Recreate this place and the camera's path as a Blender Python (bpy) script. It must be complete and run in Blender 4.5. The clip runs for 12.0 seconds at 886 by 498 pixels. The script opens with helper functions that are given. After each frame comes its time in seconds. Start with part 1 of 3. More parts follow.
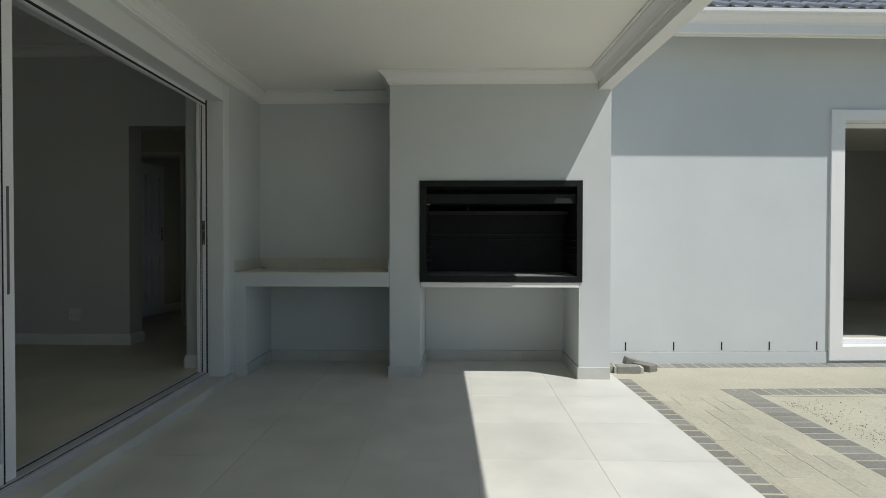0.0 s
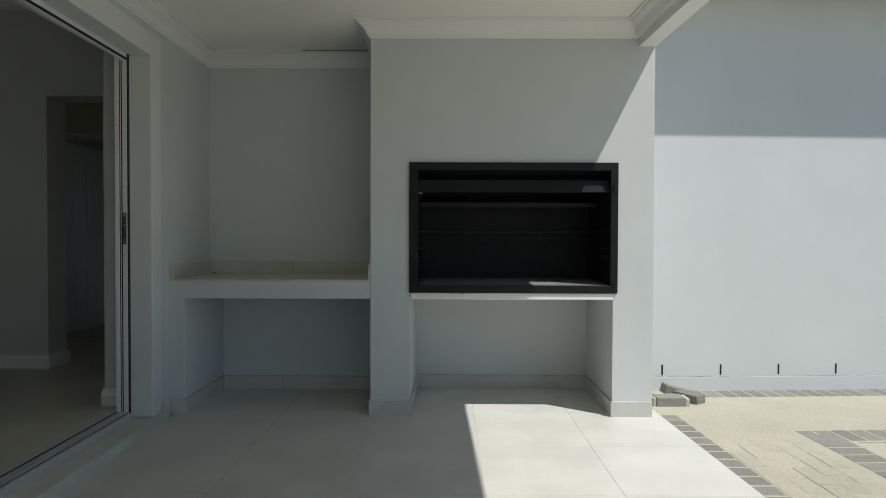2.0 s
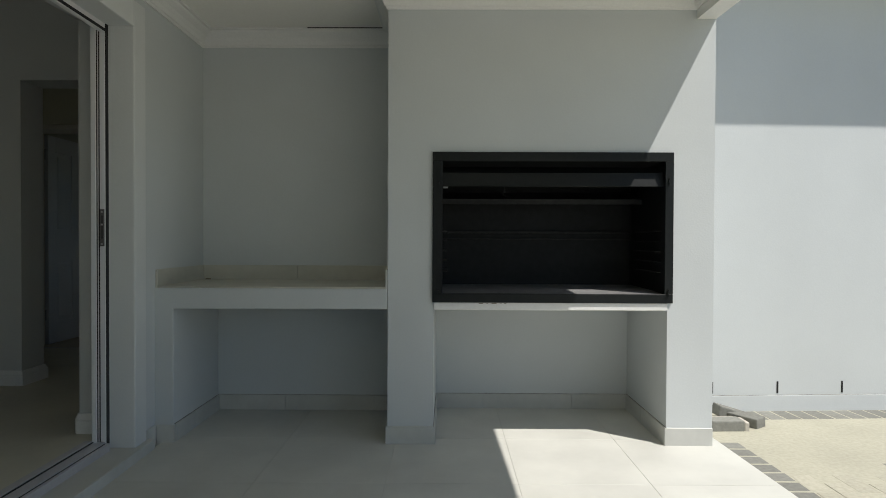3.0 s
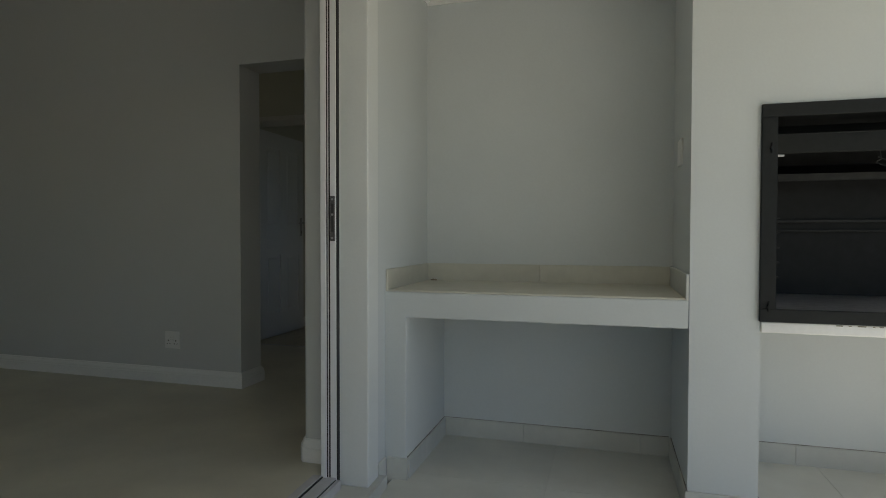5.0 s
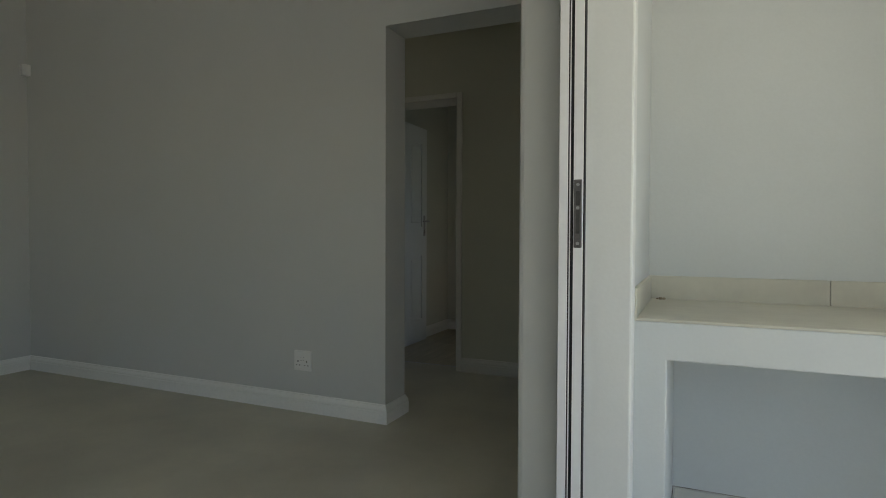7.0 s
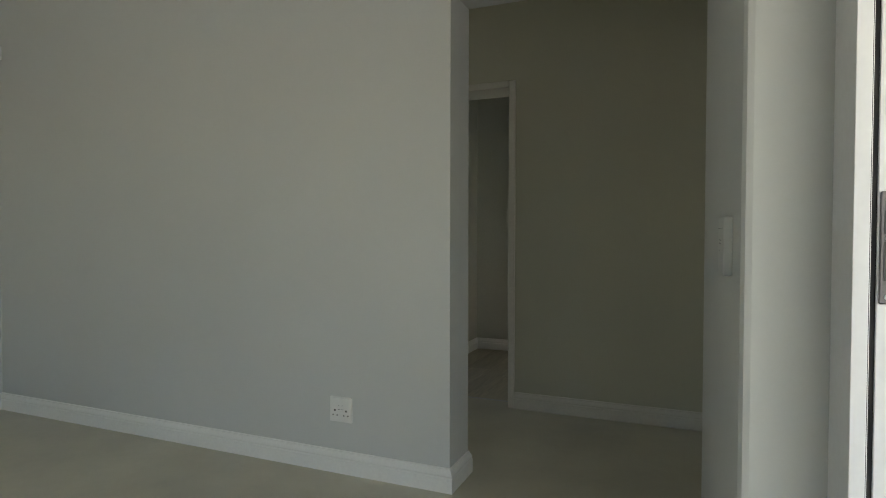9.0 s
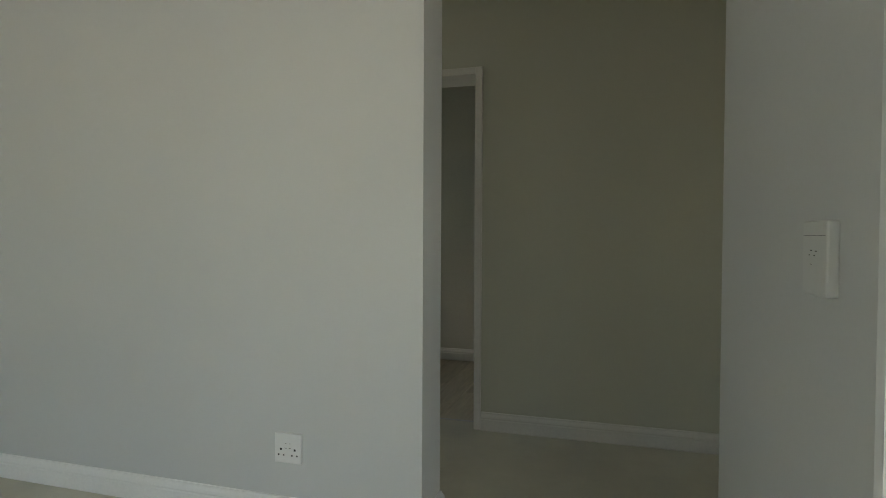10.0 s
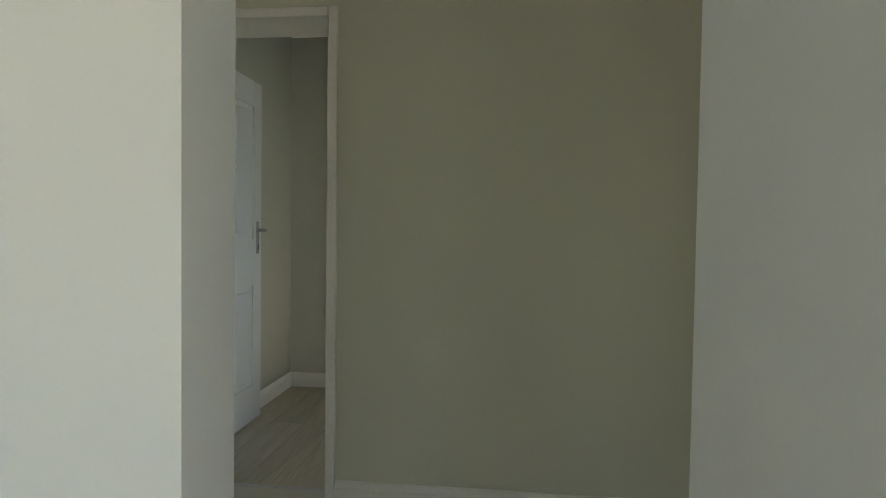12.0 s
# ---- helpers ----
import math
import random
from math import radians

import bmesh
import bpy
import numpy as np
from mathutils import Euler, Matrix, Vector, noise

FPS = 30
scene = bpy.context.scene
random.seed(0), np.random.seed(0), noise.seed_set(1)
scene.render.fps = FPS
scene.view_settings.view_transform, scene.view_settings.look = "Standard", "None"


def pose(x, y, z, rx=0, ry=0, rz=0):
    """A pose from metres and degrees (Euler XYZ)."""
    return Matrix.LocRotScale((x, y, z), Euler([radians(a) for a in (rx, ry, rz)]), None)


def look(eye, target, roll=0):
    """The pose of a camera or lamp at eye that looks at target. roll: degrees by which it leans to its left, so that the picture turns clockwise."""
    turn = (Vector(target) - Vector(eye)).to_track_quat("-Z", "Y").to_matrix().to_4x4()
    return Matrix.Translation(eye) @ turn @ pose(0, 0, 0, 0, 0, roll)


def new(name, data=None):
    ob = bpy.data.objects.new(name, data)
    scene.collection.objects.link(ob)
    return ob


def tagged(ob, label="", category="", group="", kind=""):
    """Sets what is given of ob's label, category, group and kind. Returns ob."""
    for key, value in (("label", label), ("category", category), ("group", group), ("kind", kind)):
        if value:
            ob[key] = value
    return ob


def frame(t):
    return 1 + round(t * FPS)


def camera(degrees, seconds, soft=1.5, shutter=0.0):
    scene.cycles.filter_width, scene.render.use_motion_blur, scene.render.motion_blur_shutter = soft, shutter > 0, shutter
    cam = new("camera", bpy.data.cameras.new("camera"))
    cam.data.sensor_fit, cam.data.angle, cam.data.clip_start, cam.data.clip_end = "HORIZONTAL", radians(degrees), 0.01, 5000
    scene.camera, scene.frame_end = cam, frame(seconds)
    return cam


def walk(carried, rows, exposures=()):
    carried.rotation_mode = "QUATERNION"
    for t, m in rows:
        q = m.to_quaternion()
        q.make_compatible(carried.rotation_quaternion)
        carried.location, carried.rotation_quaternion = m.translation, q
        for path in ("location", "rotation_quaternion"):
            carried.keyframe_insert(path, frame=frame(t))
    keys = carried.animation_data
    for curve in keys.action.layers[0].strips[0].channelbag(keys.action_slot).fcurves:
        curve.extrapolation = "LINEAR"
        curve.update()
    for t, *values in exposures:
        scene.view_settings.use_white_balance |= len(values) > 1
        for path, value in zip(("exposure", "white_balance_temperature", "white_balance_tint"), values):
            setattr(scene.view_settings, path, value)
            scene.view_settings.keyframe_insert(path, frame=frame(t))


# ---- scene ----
cam = camera(75.0, 12.0, soft=0.95)
PATH = [
    (0, (0.172, -0.438, 1.133), (0.116, 1.561, 1.103), 0.1),
    (0.5, (0.14, -0.16, 1.12), (0.095, 1.84, 1.096), 0.2),
    (1, (0.108, 0.124, 1.141), (0.076, 2.123, 1.109), 0.2),
    (1.5, (0.107, 0.385, 1.136), (0.087, 2.384, 1.103), 0.1),
    (2, (0.097, 0.608, 1.135), (0.079, 2.608, 1.1), 0.2),
    (2.5, (0.04, 0.872, 1.133), (0.029, 2.871, 1.105), 0.2),
    (2.7, (0.0, 0.968, 1.13), (-0.001, 2.968, 1.103), 0.2),
    (4.3, (-0.472, 1.566, 1.126), (-0.79, 3.54, 1.092), 0.4),
    (4.5, (-0.535, 1.644, 1.12), (-0.929, 3.605, 1.081), 0.3),
    (5, (-0.708, 1.822, 1.118), (-1.262, 3.743, 1.073), 0.1),
    (5.5, (-0.891, 1.998, 1.125), (-1.561, 3.882, 1.076), 0.1),
    (6, (-1.141, 2.136, 1.133), (-1.886, 3.991, 1.08), 0.1),
    (6.5, (-1.338, 2.244, 1.142), (-2.12, 4.084, 1.09), 0.3),
    (7, (-1.515, 2.402, 1.132), (-2.322, 4.231, 1.081), 0.2),
    (7.5, (-1.667, 2.517, 1.139), (-2.492, 4.338, 1.088), 0.1),
    (9.5, (-2.275, 2.989, 1.222), (-2.977, 4.861, 1.176), 0.1),
    (10, (-2.394, 3.16, 1.223), (-2.964, 5.077, 1.177), 0.3),
    (10.5, (-2.429, 3.329, 1.227), (-2.828, 5.288, 1.181), 0.3),
    (11, (-2.41, 3.58, 1.234), (-2.719, 5.556, 1.189), 0.4),
    (11.5, (-2.402, 3.809, 1.255), (-2.674, 5.79, 1.193), 0.6),
    (12, (-2.42, 4.052, 1.265), (-2.638, 6.039, 1.204), 0.8),
]
EXPOSURE = [(0, 0.2, 6630, 10.3), (1.5, 0.25, 6650, 10.5), (2.5, 0.34, 6680, 11), (4.5, 0.95, 7080, 14), (5.5, 1.40, 7050, 14), (6.5, 1.86, 7050, 14.5), (7.5, 2.28, 7050, 14.5), (9.5, 3.14, 7080, 14.7), (10.5, 3.46, 7080, 14.7), (12, 3.96, 7080, 14.5)]
walk(cam, [(t, look(eye, target, roll)) for t, eye, target, roll in PATH], EXPOSURE)

# world, sun, exposure
world = bpy.data.worlds.new("sky_world")
scene.world = world
world.use_nodes = True
_wn = world.node_tree
_sky = _wn.nodes.new("ShaderNodeTexSky")
_sky.sky_type = "NISHITA"
_sky.sun_disc = False
_sky.sun_elevation = radians(58.4)
_sky.sun_rotation = radians(125.8)
_sky.air_density, _sky.dust_density, _sky.ozone_density = 1.2, 0.25, 3.2
_wn.links.new(_sky.outputs["Color"], _wn.nodes["Background"].inputs["Color"])
_wn.nodes["Background"].inputs["Strength"].default_value = 0.067
sun = new("sun", bpy.data.lights.new("sun", "SUN"))
sun.data.energy, sun.data.angle, sun.data.color = 3.6, radians(0.53), (1.0, 0.985, 0.955)
sun.matrix_world = look((0, 0, 9), (-0.512, 0.36, 8.0))

# ---------------------------------------------------------------- materials


def material(name, base, rough=0.7, metal=0.0, vary=0.06, grain=60.0, bump=0.15, stain=1.2, spec=0.5, tint=None, rnd=0.0, stretch=(1, 1, 1), fine_vary=None):
    """Base colour broken up at two scales, with fine relief."""
    m = bpy.data.materials.new(name)
    m.use_nodes = True
    nt = m.node_tree
    b = nt.nodes["Principled BSDF"]
    b.inputs["Roughness"].default_value, b.inputs["Metallic"].default_value = rough, metal
    b.inputs["Specular IOR Level"].default_value = spec
    co = nt.nodes.new("ShaderNodeNewGeometry")
    mp = nt.nodes.new("ShaderNodeMapping")
    mp.inputs["Scale"].default_value = stretch
    nt.links.new(co.outputs["Position"], mp.inputs["Vector"])
    big, fine = nt.nodes.new("ShaderNodeTexNoise"), nt.nodes.new("ShaderNodeTexNoise")
    big.inputs["Scale"].default_value, big.inputs["Detail"].default_value = stain, 5
    fine.inputs["Scale"].default_value, fine.inputs["Detail"].default_value = grain, 4
    for n in (big, fine):
        nt.links.new(mp.outputs["Vector"], n.inputs["Vector"])
    ramp = nt.nodes.new("ShaderNodeMix")
    ramp.data_type = "RGBA"
    lo = tuple(c * (1 - vary) for c in base) if tint is None else tint
    hi = tuple(min(1, c * (1 + vary)) for c in base)
    ramp.inputs["A"].default_value, ramp.inputs["B"].default_value = (*lo, 1), (*hi, 1)
    mr = nt.nodes.new("ShaderNodeMapRange")
    mr.inputs["From Min"].default_value, mr.inputs["From Max"].default_value = 0.3, 0.7
    nt.links.new(big.outputs["Fac"], mr.inputs["Value"])
    nt.links.new(mr.outputs["Result"], ramp.inputs["Factor"])
    mul = nt.nodes.new("ShaderNodeHueSaturation")
    nt.links.new(ramp.outputs["Result"], mul.inputs["Color"])
    val = nt.nodes.new("ShaderNodeMapRange")
    fv = vary if fine_vary is None else fine_vary
    val.inputs["To Min"].default_value, val.inputs["To Max"].default_value = 1 - fv, 1 + fv
    val.inputs["From Min"].default_value, val.inputs["From Max"].default_value = 0.3, 0.7
    nt.links.new(fine.outputs["Fac"], val.inputs["Value"])
    out = val.outputs["Result"]
    if rnd:
        oi = nt.nodes.new("ShaderNodeObjectInfo")
        r2 = nt.nodes.new("ShaderNodeMapRange")
        r2.inputs["To Min"].default_value, r2.inputs["To Max"].default_value = 1 - rnd, 1 + rnd
        nt.links.new(oi.outputs["Random"], r2.inputs["Value"])
        mm = nt.nodes.new("ShaderNodeMath")
        mm.operation = "MULTIPLY"
        nt.links.new(out, mm.inputs[0])
        nt.links.new(r2.outputs["Result"], mm.inputs[1])
        out = mm.outputs[0]
    nt.links.new(out, mul.inputs["Value"])
    nt.links.new(mul.outputs["Color"], b.inputs["Base Color"])
    rr = nt.nodes.new("ShaderNodeMapRange")
    rr.inputs["To Min"].default_value, rr.inputs["To Max"].default_value = max(0.02, rough - 0.08), min(1, rough + 0.08)
    nt.links.new(big.outputs["Fac"], rr.inputs["Value"])
    nt.links.new(rr.outputs["Result"], b.inputs["Roughness"])
    if bump:
        bp = nt.nodes.new("ShaderNodeBump")
        bp.inputs["Strength"].default_value, bp.inputs["Distance"].default_value = bump, 0.004
        nt.links.new(fine.outputs["Fac"], bp.inputs["Height"])
        nt.links.new(bp.outputs["Normal"], b.inputs["Normal"])
    return m


WALL = material("outdoor_wall_paint", (0.578, 0.609, 0.608), 0.85, vary=0.03, fine_vary=0.012, grain=90, bump=0.12, stain=1.6)
ROOM = material("indoor_wall_paint", (0.575, 0.584, 0.568), 0.8, vary=0.03, fine_vary=0.006, grain=120, bump=0.04, stain=0.9)
# Wall paint darkened and tinted olive for the passage's dim light.
PASSAGE = material("passage_wall_dimmed_paint", (0.475, 0.468, 0.366), 0.8, vary=0.03, fine_vary=0.006, grain=120, bump=0.04, stain=0.9)
SURROUND = material("door_surround_paint", (0.66, 0.68, 0.67), 0.75, vary=0.03, fine_vary=0.012, grain=90, bump=0.1, stain=1.6)
TRIM = material("white_trim_paint", (0.79, 0.79, 0.765), 0.55, vary=0.025, grain=80, bump=0.08)
CEIL = material("ceiling_paint", (0.89, 0.875, 0.82), 0.9, vary=0.02, grain=70, bump=0.06)
TILE = material("porcelain_tile", (0.579, 0.580, 0.531), 0.40, vary=0.09, fine_vary=0.012, grain=26, bump=0.015, stain=2.6, rnd=0.03)
SKTILE = material("skirting_tile", (0.54, 0.545, 0.51), 0.45, vary=0.08, fine_vary=0.02, grain=30, bump=0.02, stain=4, rnd=0.05)
INFLOOR = material("indoor_floor_tile", (0.535, 0.51, 0.412), 0.4, vary=0.13, fine_vary=0.015, grain=18, bump=0.015, stain=1.8)
GROUT = material("grout", (0.56, 0.55, 0.51), 0.95, vary=0.1, grain=90)
COUNTER = material("counter_tile", (0.54, 0.525, 0.45), 0.45, vary=0.09, fine_vary=0.03, grain=22, bump=0.05, stain=4)
STEEL = material("black_coated_steel", (0.0105, 0.0125, 0.0125), 0.45, vary=0.15, spec=0.22, grain=50, bump=0.05)
SOOT = material("dark_firebox_steel", (0.0145, 0.016, 0.0165), 0.6, vary=0.2, spec=0.25, grain=25, bump=0.08)
ALU = material("white_coated_aluminium", (0.74, 0.745, 0.755), 0.4, vary=0.02, grain=60, bump=0.0)
METAL = material("brushed_steel", (0.42, 0.42, 0.42), 0.35, metal=1.0, vary=0.06, grain=200, bump=0.05)
DARKMETAL = material("dull_zinc", (0.16, 0.15, 0.15), 0.45, metal=0.8, vary=0.1, grain=120, bump=0.05)
TRACK = material("anodised_track", (0.47, 0.465, 0.48), 0.4, vary=0.05, grain=40, bump=0.0)
ASH = material("dusty_grey_steel", (0.19, 0.19, 0.19), 0.5, vary=0.2, grain=30, bump=0.05)
# Darker zinc; the latch openings' shadow is put into the colour.
SOCKETGREY = material("shadowed_zinc", (0.07, 0.068, 0.066), 0.5, metal=0.4, vary=0.15, grain=60, bump=0.0)
# A little lighter than the firebox panels; for lip, ribs, rests and hook.
RIBGREY = material("lighter_dark_steel", (0.026, 0.027, 0.026), 0.5, vary=0.25, spec=0.3, grain=30, bump=0.05)
LITTER = material("leaf_litter", (0.21, 0.17, 0.115), 0.9, vary=0.3)
RUBBER = material("black_rubber", (0.012, 0.012, 0.013), 0.7, vary=0.1)
PLATE = material("off_white_plastic", (0.585, 0.595, 0.572), 0.5, vary=0.01, bump=0.0)
PLASTIC = material("white_plastic", (0.74, 0.74, 0.72), 0.3, vary=0.01, bump=0.0)
HOLE = material("dark_hole", (0.01, 0.01, 0.01), 0.9, vary=0.05, bump=0.0)
# Mottled mid-grey for the thin lines above skirting tiles and plinth.
GAPLINE = material("dark_joint", (0.31, 0.30, 0.275), 0.95, vary=0.5, grain=12, bump=0.0)
SAND = material("sand", (0.400, 0.386, 0.303), 0.95, vary=0.08, grain=45, bump=0.5, stain=2.0)
CREAM = material("cream_paver", (0.392, 0.376, 0.298), 0.9, vary=0.10, grain=50, bump=0.4, rnd=0.06)
GREY = material("grey_paver", (0.203, 0.204, 0.180), 0.9, vary=0.12, grain=50, bump=0.4, rnd=0.12)
MORTAR = material("sandy_mortar", (0.46, 0.43, 0.37), 0.95, vary=0.1, grain=60, bump=0.4)
ROOFTILE = material("slate_grey_roof_tile", (0.26, 0.28, 0.30), 0.6, vary=0.15, grain=40, bump=0.3, rnd=0.12)
DOOR = material("white_door_paint", (0.68, 0.70, 0.70), 0.4, vary=0.02, bump=0.03)
PLANK = material("wood_look_plank", (0.46, 0.415, 0.315), 0.5, vary=0.12, grain=14, bump=0.05, rnd=0.10, stretch=(4, 0.4, 1))
BEDROOM = material("bedroom_wall_paint", (0.52, 0.525, 0.465), 0.85, vary=0.03, grain=80, bump=0.06)
FRAMEP = material("door_frame_paint", (0.58, 0.56, 0.50), 0.5, vary=0.03, bump=0.04)

GLASS = bpy.data.materials.new("window_glass")
GLASS.use_nodes = True
_g = GLASS.node_tree
_tr, _gl, _mx, _fr = (_g.nodes.new(n) for n in ("ShaderNodeBsdfTransparent", "ShaderNodeBsdfGlossy", "ShaderNodeMixShader", "ShaderNodeFresnel"))
_gl.inputs["Roughness"].default_value = 0.01
_tr.inputs["Color"].default_value = (0.88, 0.91, 0.9, 1)
_g.links.new(_fr.outputs["Fac"], _mx.inputs["Fac"])
_g.links.new(_tr.outputs["BSDF"], _mx.inputs[1])
_g.links.new(_gl.outputs["BSDF"], _mx.inputs[2])
_g.links.new(_mx.outputs["Shader"], _g.nodes["Material Output"].inputs["Surface"])

# ---------------------------------------------------------------- mesh helpers


def box(bm, x0, x1, y0, y1, z0, z1, bevel=0.0, seg=1):
    """One box, edges rounded by bevel, added to bm."""
    r = bmesh.ops.create_cube(bm, size=1.0)
    for v in r["verts"]:
        v.co = Vector(((x0 + x1) / 2 + v.co.x * (x1 - x0), (y0 + y1) / 2 + v.co.y * (y1 - y0), (z0 + z1) / 2 + v.co.z * (z1 - z0)))
    if bevel:
        edges = {e for v in r["verts"] for e in v.link_edges}
        bmesh.ops.bevel(bm, geom=list(edges), offset=bevel, segments=seg, affect="EDGES", profile=0.5)
    return bm


def boxes(*dims, bevel=0.0, seg=1):
    bm = bmesh.new()
    for d in dims:
        box(bm, *d, bevel=bevel, seg=seg)
    return bm


def cyl(bm, p, q, r, n=16, r2=None):
    """A rod from p to q."""
    p, q = Vector(p), Vector(q)
    m = Matrix.Translation((p + q) / 2) @ (q - p).to_track_quat("Z", "Y").to_matrix().to_4x4()
    bmesh.ops.create_cone(bm, cap_ends=True, segments=n, radius1=r, radius2=r if r2 is None else r2, depth=(q - p).length, matrix=m)
    return bm


def prism(bm, pts, axis, a, b):
    """A polygon pushed from a to b along an axis. pts are the two other coordinates in x, y, z order."""
    def at(p, w):
        c = list(p)
        c.insert("xyz".index(axis), w)
        return Vector(c)
    lo, hi = [bm.verts.new(at(p, a)) for p in pts], [bm.verts.new(at(p, b)) for p in pts]
    bm.faces.new(lo)
    bm.faces.new(hi[::-1])
    for i in range(len(pts)):
        j = (i + 1) % len(pts)
        bm.faces.new((lo[i], hi[i], hi[j], lo[j]))
    bmesh.ops.recalc_face_normals(bm, faces=bm.faces)
    return bm


def sweep(path, profile, z=0.0):
    """A moulding: a closed profile of (out, up) pairs run along a plan path with mitred corners; out is to the path's right."""
    bm, rings, n = bmesh.new(), [], len(path)
    for i, p in enumerate(path):
        dirs = []
        if i:
            dirs.append((Vector(p) - Vector(path[i - 1])).normalized())
        if i < n - 1:
            dirs.append((Vector(path[i + 1]) - Vector(p)).normalized())
        nr = [Vector((d.y, -d.x)) for d in dirs]
        if len(nr) == 2:
            s = (nr[0] + nr[1]).normalized()
            off = s / max(0.2, s.dot(nr[0]))
        else:
            off = nr[0]
        rings.append([bm.verts.new((p[0] + off.x * o, p[1] + off.y * o, z + u)) for o, u in profile])
    k = len(profile)
    for a, b in zip(rings, rings[1:]):
        for j in range(k):
            bm.faces.new((a[j], b[j], b[(j + 1) % k], a[(j + 1) % k]))
    bm.faces.new(rings[0])
    bm.faces.new(rings[-1][::-1])
    bmesh.ops.recalc_face_normals(bm, faces=bm.faces)
    return bm


def mesh(name, bm, mat):
    me = bpy.data.meshes.new(name)
    bm.to_mesh(me)
    bm.free()
    me.materials.append(mat)
    return me


def part(name, bm, mat, parent, label="", kind=""):
    """One mesh object under a thing or a part; coordinates are the world's."""
    ob = new(name, mesh(name, bm, mat))
    ob.parent = parent
    ob.matrix_parent_inverse = parent.matrix_world.inverted()
    return tagged(ob, label=label, kind=kind)


def thing(name, label, category, at=(0, 0, 0), group="", kind=""):
    ob = new(name)
    ob.location = at
    ob.matrix_world = Matrix.Translation(at)
    ob.empty_display_size = 0.05
    return tagged(ob, label, category, group, kind)


def solid(name, bm, mat, label, category, group="", kind="structure"):
    return tagged(new(name, mesh(name, bm, mat)), label, category, group, kind)


# ---------------------------------------------------------------- plan
WX = -1.70            # outer face of the lounge wall on the patio
CH = 4.30             # face of the fireplace wall
NB = 4.94             # back of the counter niche
CEILZ = 2.51          # patio ceiling
IZ = 0.105            # indoor floor
IY = 5.115            # lounge wall with the opening
FY = 6.40             # far wall of the passage
RX = -6.11            # far side wall of the lounge
GZ = -0.025           # ground of the yard



def edge_x(y):
    """Outer edge of the patio floor."""
    return 1.472 + 0.025 * (4.3 - y)


# ---------------------------------------------------------------- ground and floors
solid("ground", boxes((-150, 150, -150, 150, -0.5, GZ - 0.004)), SAND, "pale sand of the building plot", "ground")
# Added wall, never in view; it cuts light bouncing in from far ground.
solid("wall_added_boundary", boxes((-12, 12.2, -11.2, -11, -0.3, 1.9), (12, 12.2, -11, 5, -0.3, 1.9)), WALL, "unseen plain wall added round the plot to limit bounced light", "wall")
patio_floor = solid("floor_patio", prism(bmesh.new(), [(-1.645, -2.5), (edge_x(-2.5) - 0.002, -2.5), (edge_x(5.02) - 0.002, 5.02), (-1.645, 5.02)], "z", -0.3, -0.002), GROUT, "tiled patio slab with narrow grout joints", "floor")
solid("floor_indoor", prism(bmesh.new(), [(-6.4, -2.4), (-1.88 + 0.033 * 6.4, -2.4), (-1.88, 4.0), (-1.88, 6.52), (-6.4, 6.52)], "z", -0.3, IZ), INFLOOR, "matt greige tiled lounge and passage floor", "floor")
sill = thing("door_sill", "low tiled sill step under the sliding door", "step", (WX, 2, 0), kind="structure")
part("tread", boxes((-1.95, -1.655, -0.3, 4.195, -0.05, 0.052), bevel=0.003), TILE, sill)
part("riser", boxes((-1.655, -1.643, -0.3, 4.196, -0.05, 0.053), bevel=0.004, seg=2), SKTILE, sill, "pale tile riser")

# ---------------------------------------------------------------- fireplace wall and niche
chimney = prism(bmesh.new(), [(-0.40, -0.1), (-0.40, 2.62), (1.405, 2.62), (1.405, -0.1), (1.15, -0.1), (1.15, 1.62), (-0.145, 1.62), (-0.145, -0.1)], "y", CH, 5.03)
solid("wall_chimney", chimney, WALL, "pale grey plastered braai wall with an alcove below", "wall")
solid("wall_braai_back", boxes((-0.144, 1.149, 4.92, 5.03, 0.793, 1.619)), WALL, "plastered wall behind the braai's firebox", "wall")
solid("wall_alcove_back", boxes((-0.145, 1.15, 5.0, 5.2, -0.1, 0.76)), WALL, "pale grey plastered back of the alcove under the braai", "wall")
_lint = bmesh.new()
box(_lint, -0.145, 1.15, CH - 0.009, 5.0, 0.748, 0.792, bevel=0.004)
solid("braai_slab", _lint, TRIM, "rough white concrete slab under the braai", "slab")
for cx, w in ((0.118, 0.022), (0.152, 0.010), (0.19, 0.028), (0.228, 0.008), (0.252, 0.014)):
    part("chip", boxes((cx - w / 2, cx + w / 2, CH - 0.0102, CH - 0.004, 0.7835, 0.7865 + 0.08 * (w - 0.014)), bevel=0.0008), LITTER, scene.objects["braai_slab"], "dark crumbly chip in the slab's edge")
solid("wall_niche_back", boxes((-2.03, -0.40, NB, 5.19, -0.1, 2.62)), WALL, "pale grey plastered back of the counter niche", "wall")

# lounge wall with the sliding door opening (y 0.1 to 4.065, up to 2.22)
SIDE = Matrix.Translation((-1.81, 4.0, 0)) @ pose(0, 0, 0, 0, 0, 1.9) @ Matrix.Translation((1.81, -4.0, 0))
solid("wall_pier_outer", boxes((-1.86, WX, 4.065, 5.195, -0.1, 2.62)), WALL, "pale grey plastered pier between door and niche", "wall")
_w = boxes((-1.86, WX, -2.9, 0.10, -0.1, 2.62), (-1.86, WX, 0.10, 4.065, 2.225, 2.62))
_w.transform(SIDE)
solid("wall_lounge_outer", _w, WALL, "pale grey plastered house wall along the patio", "wall")
_w = bmesh.new()
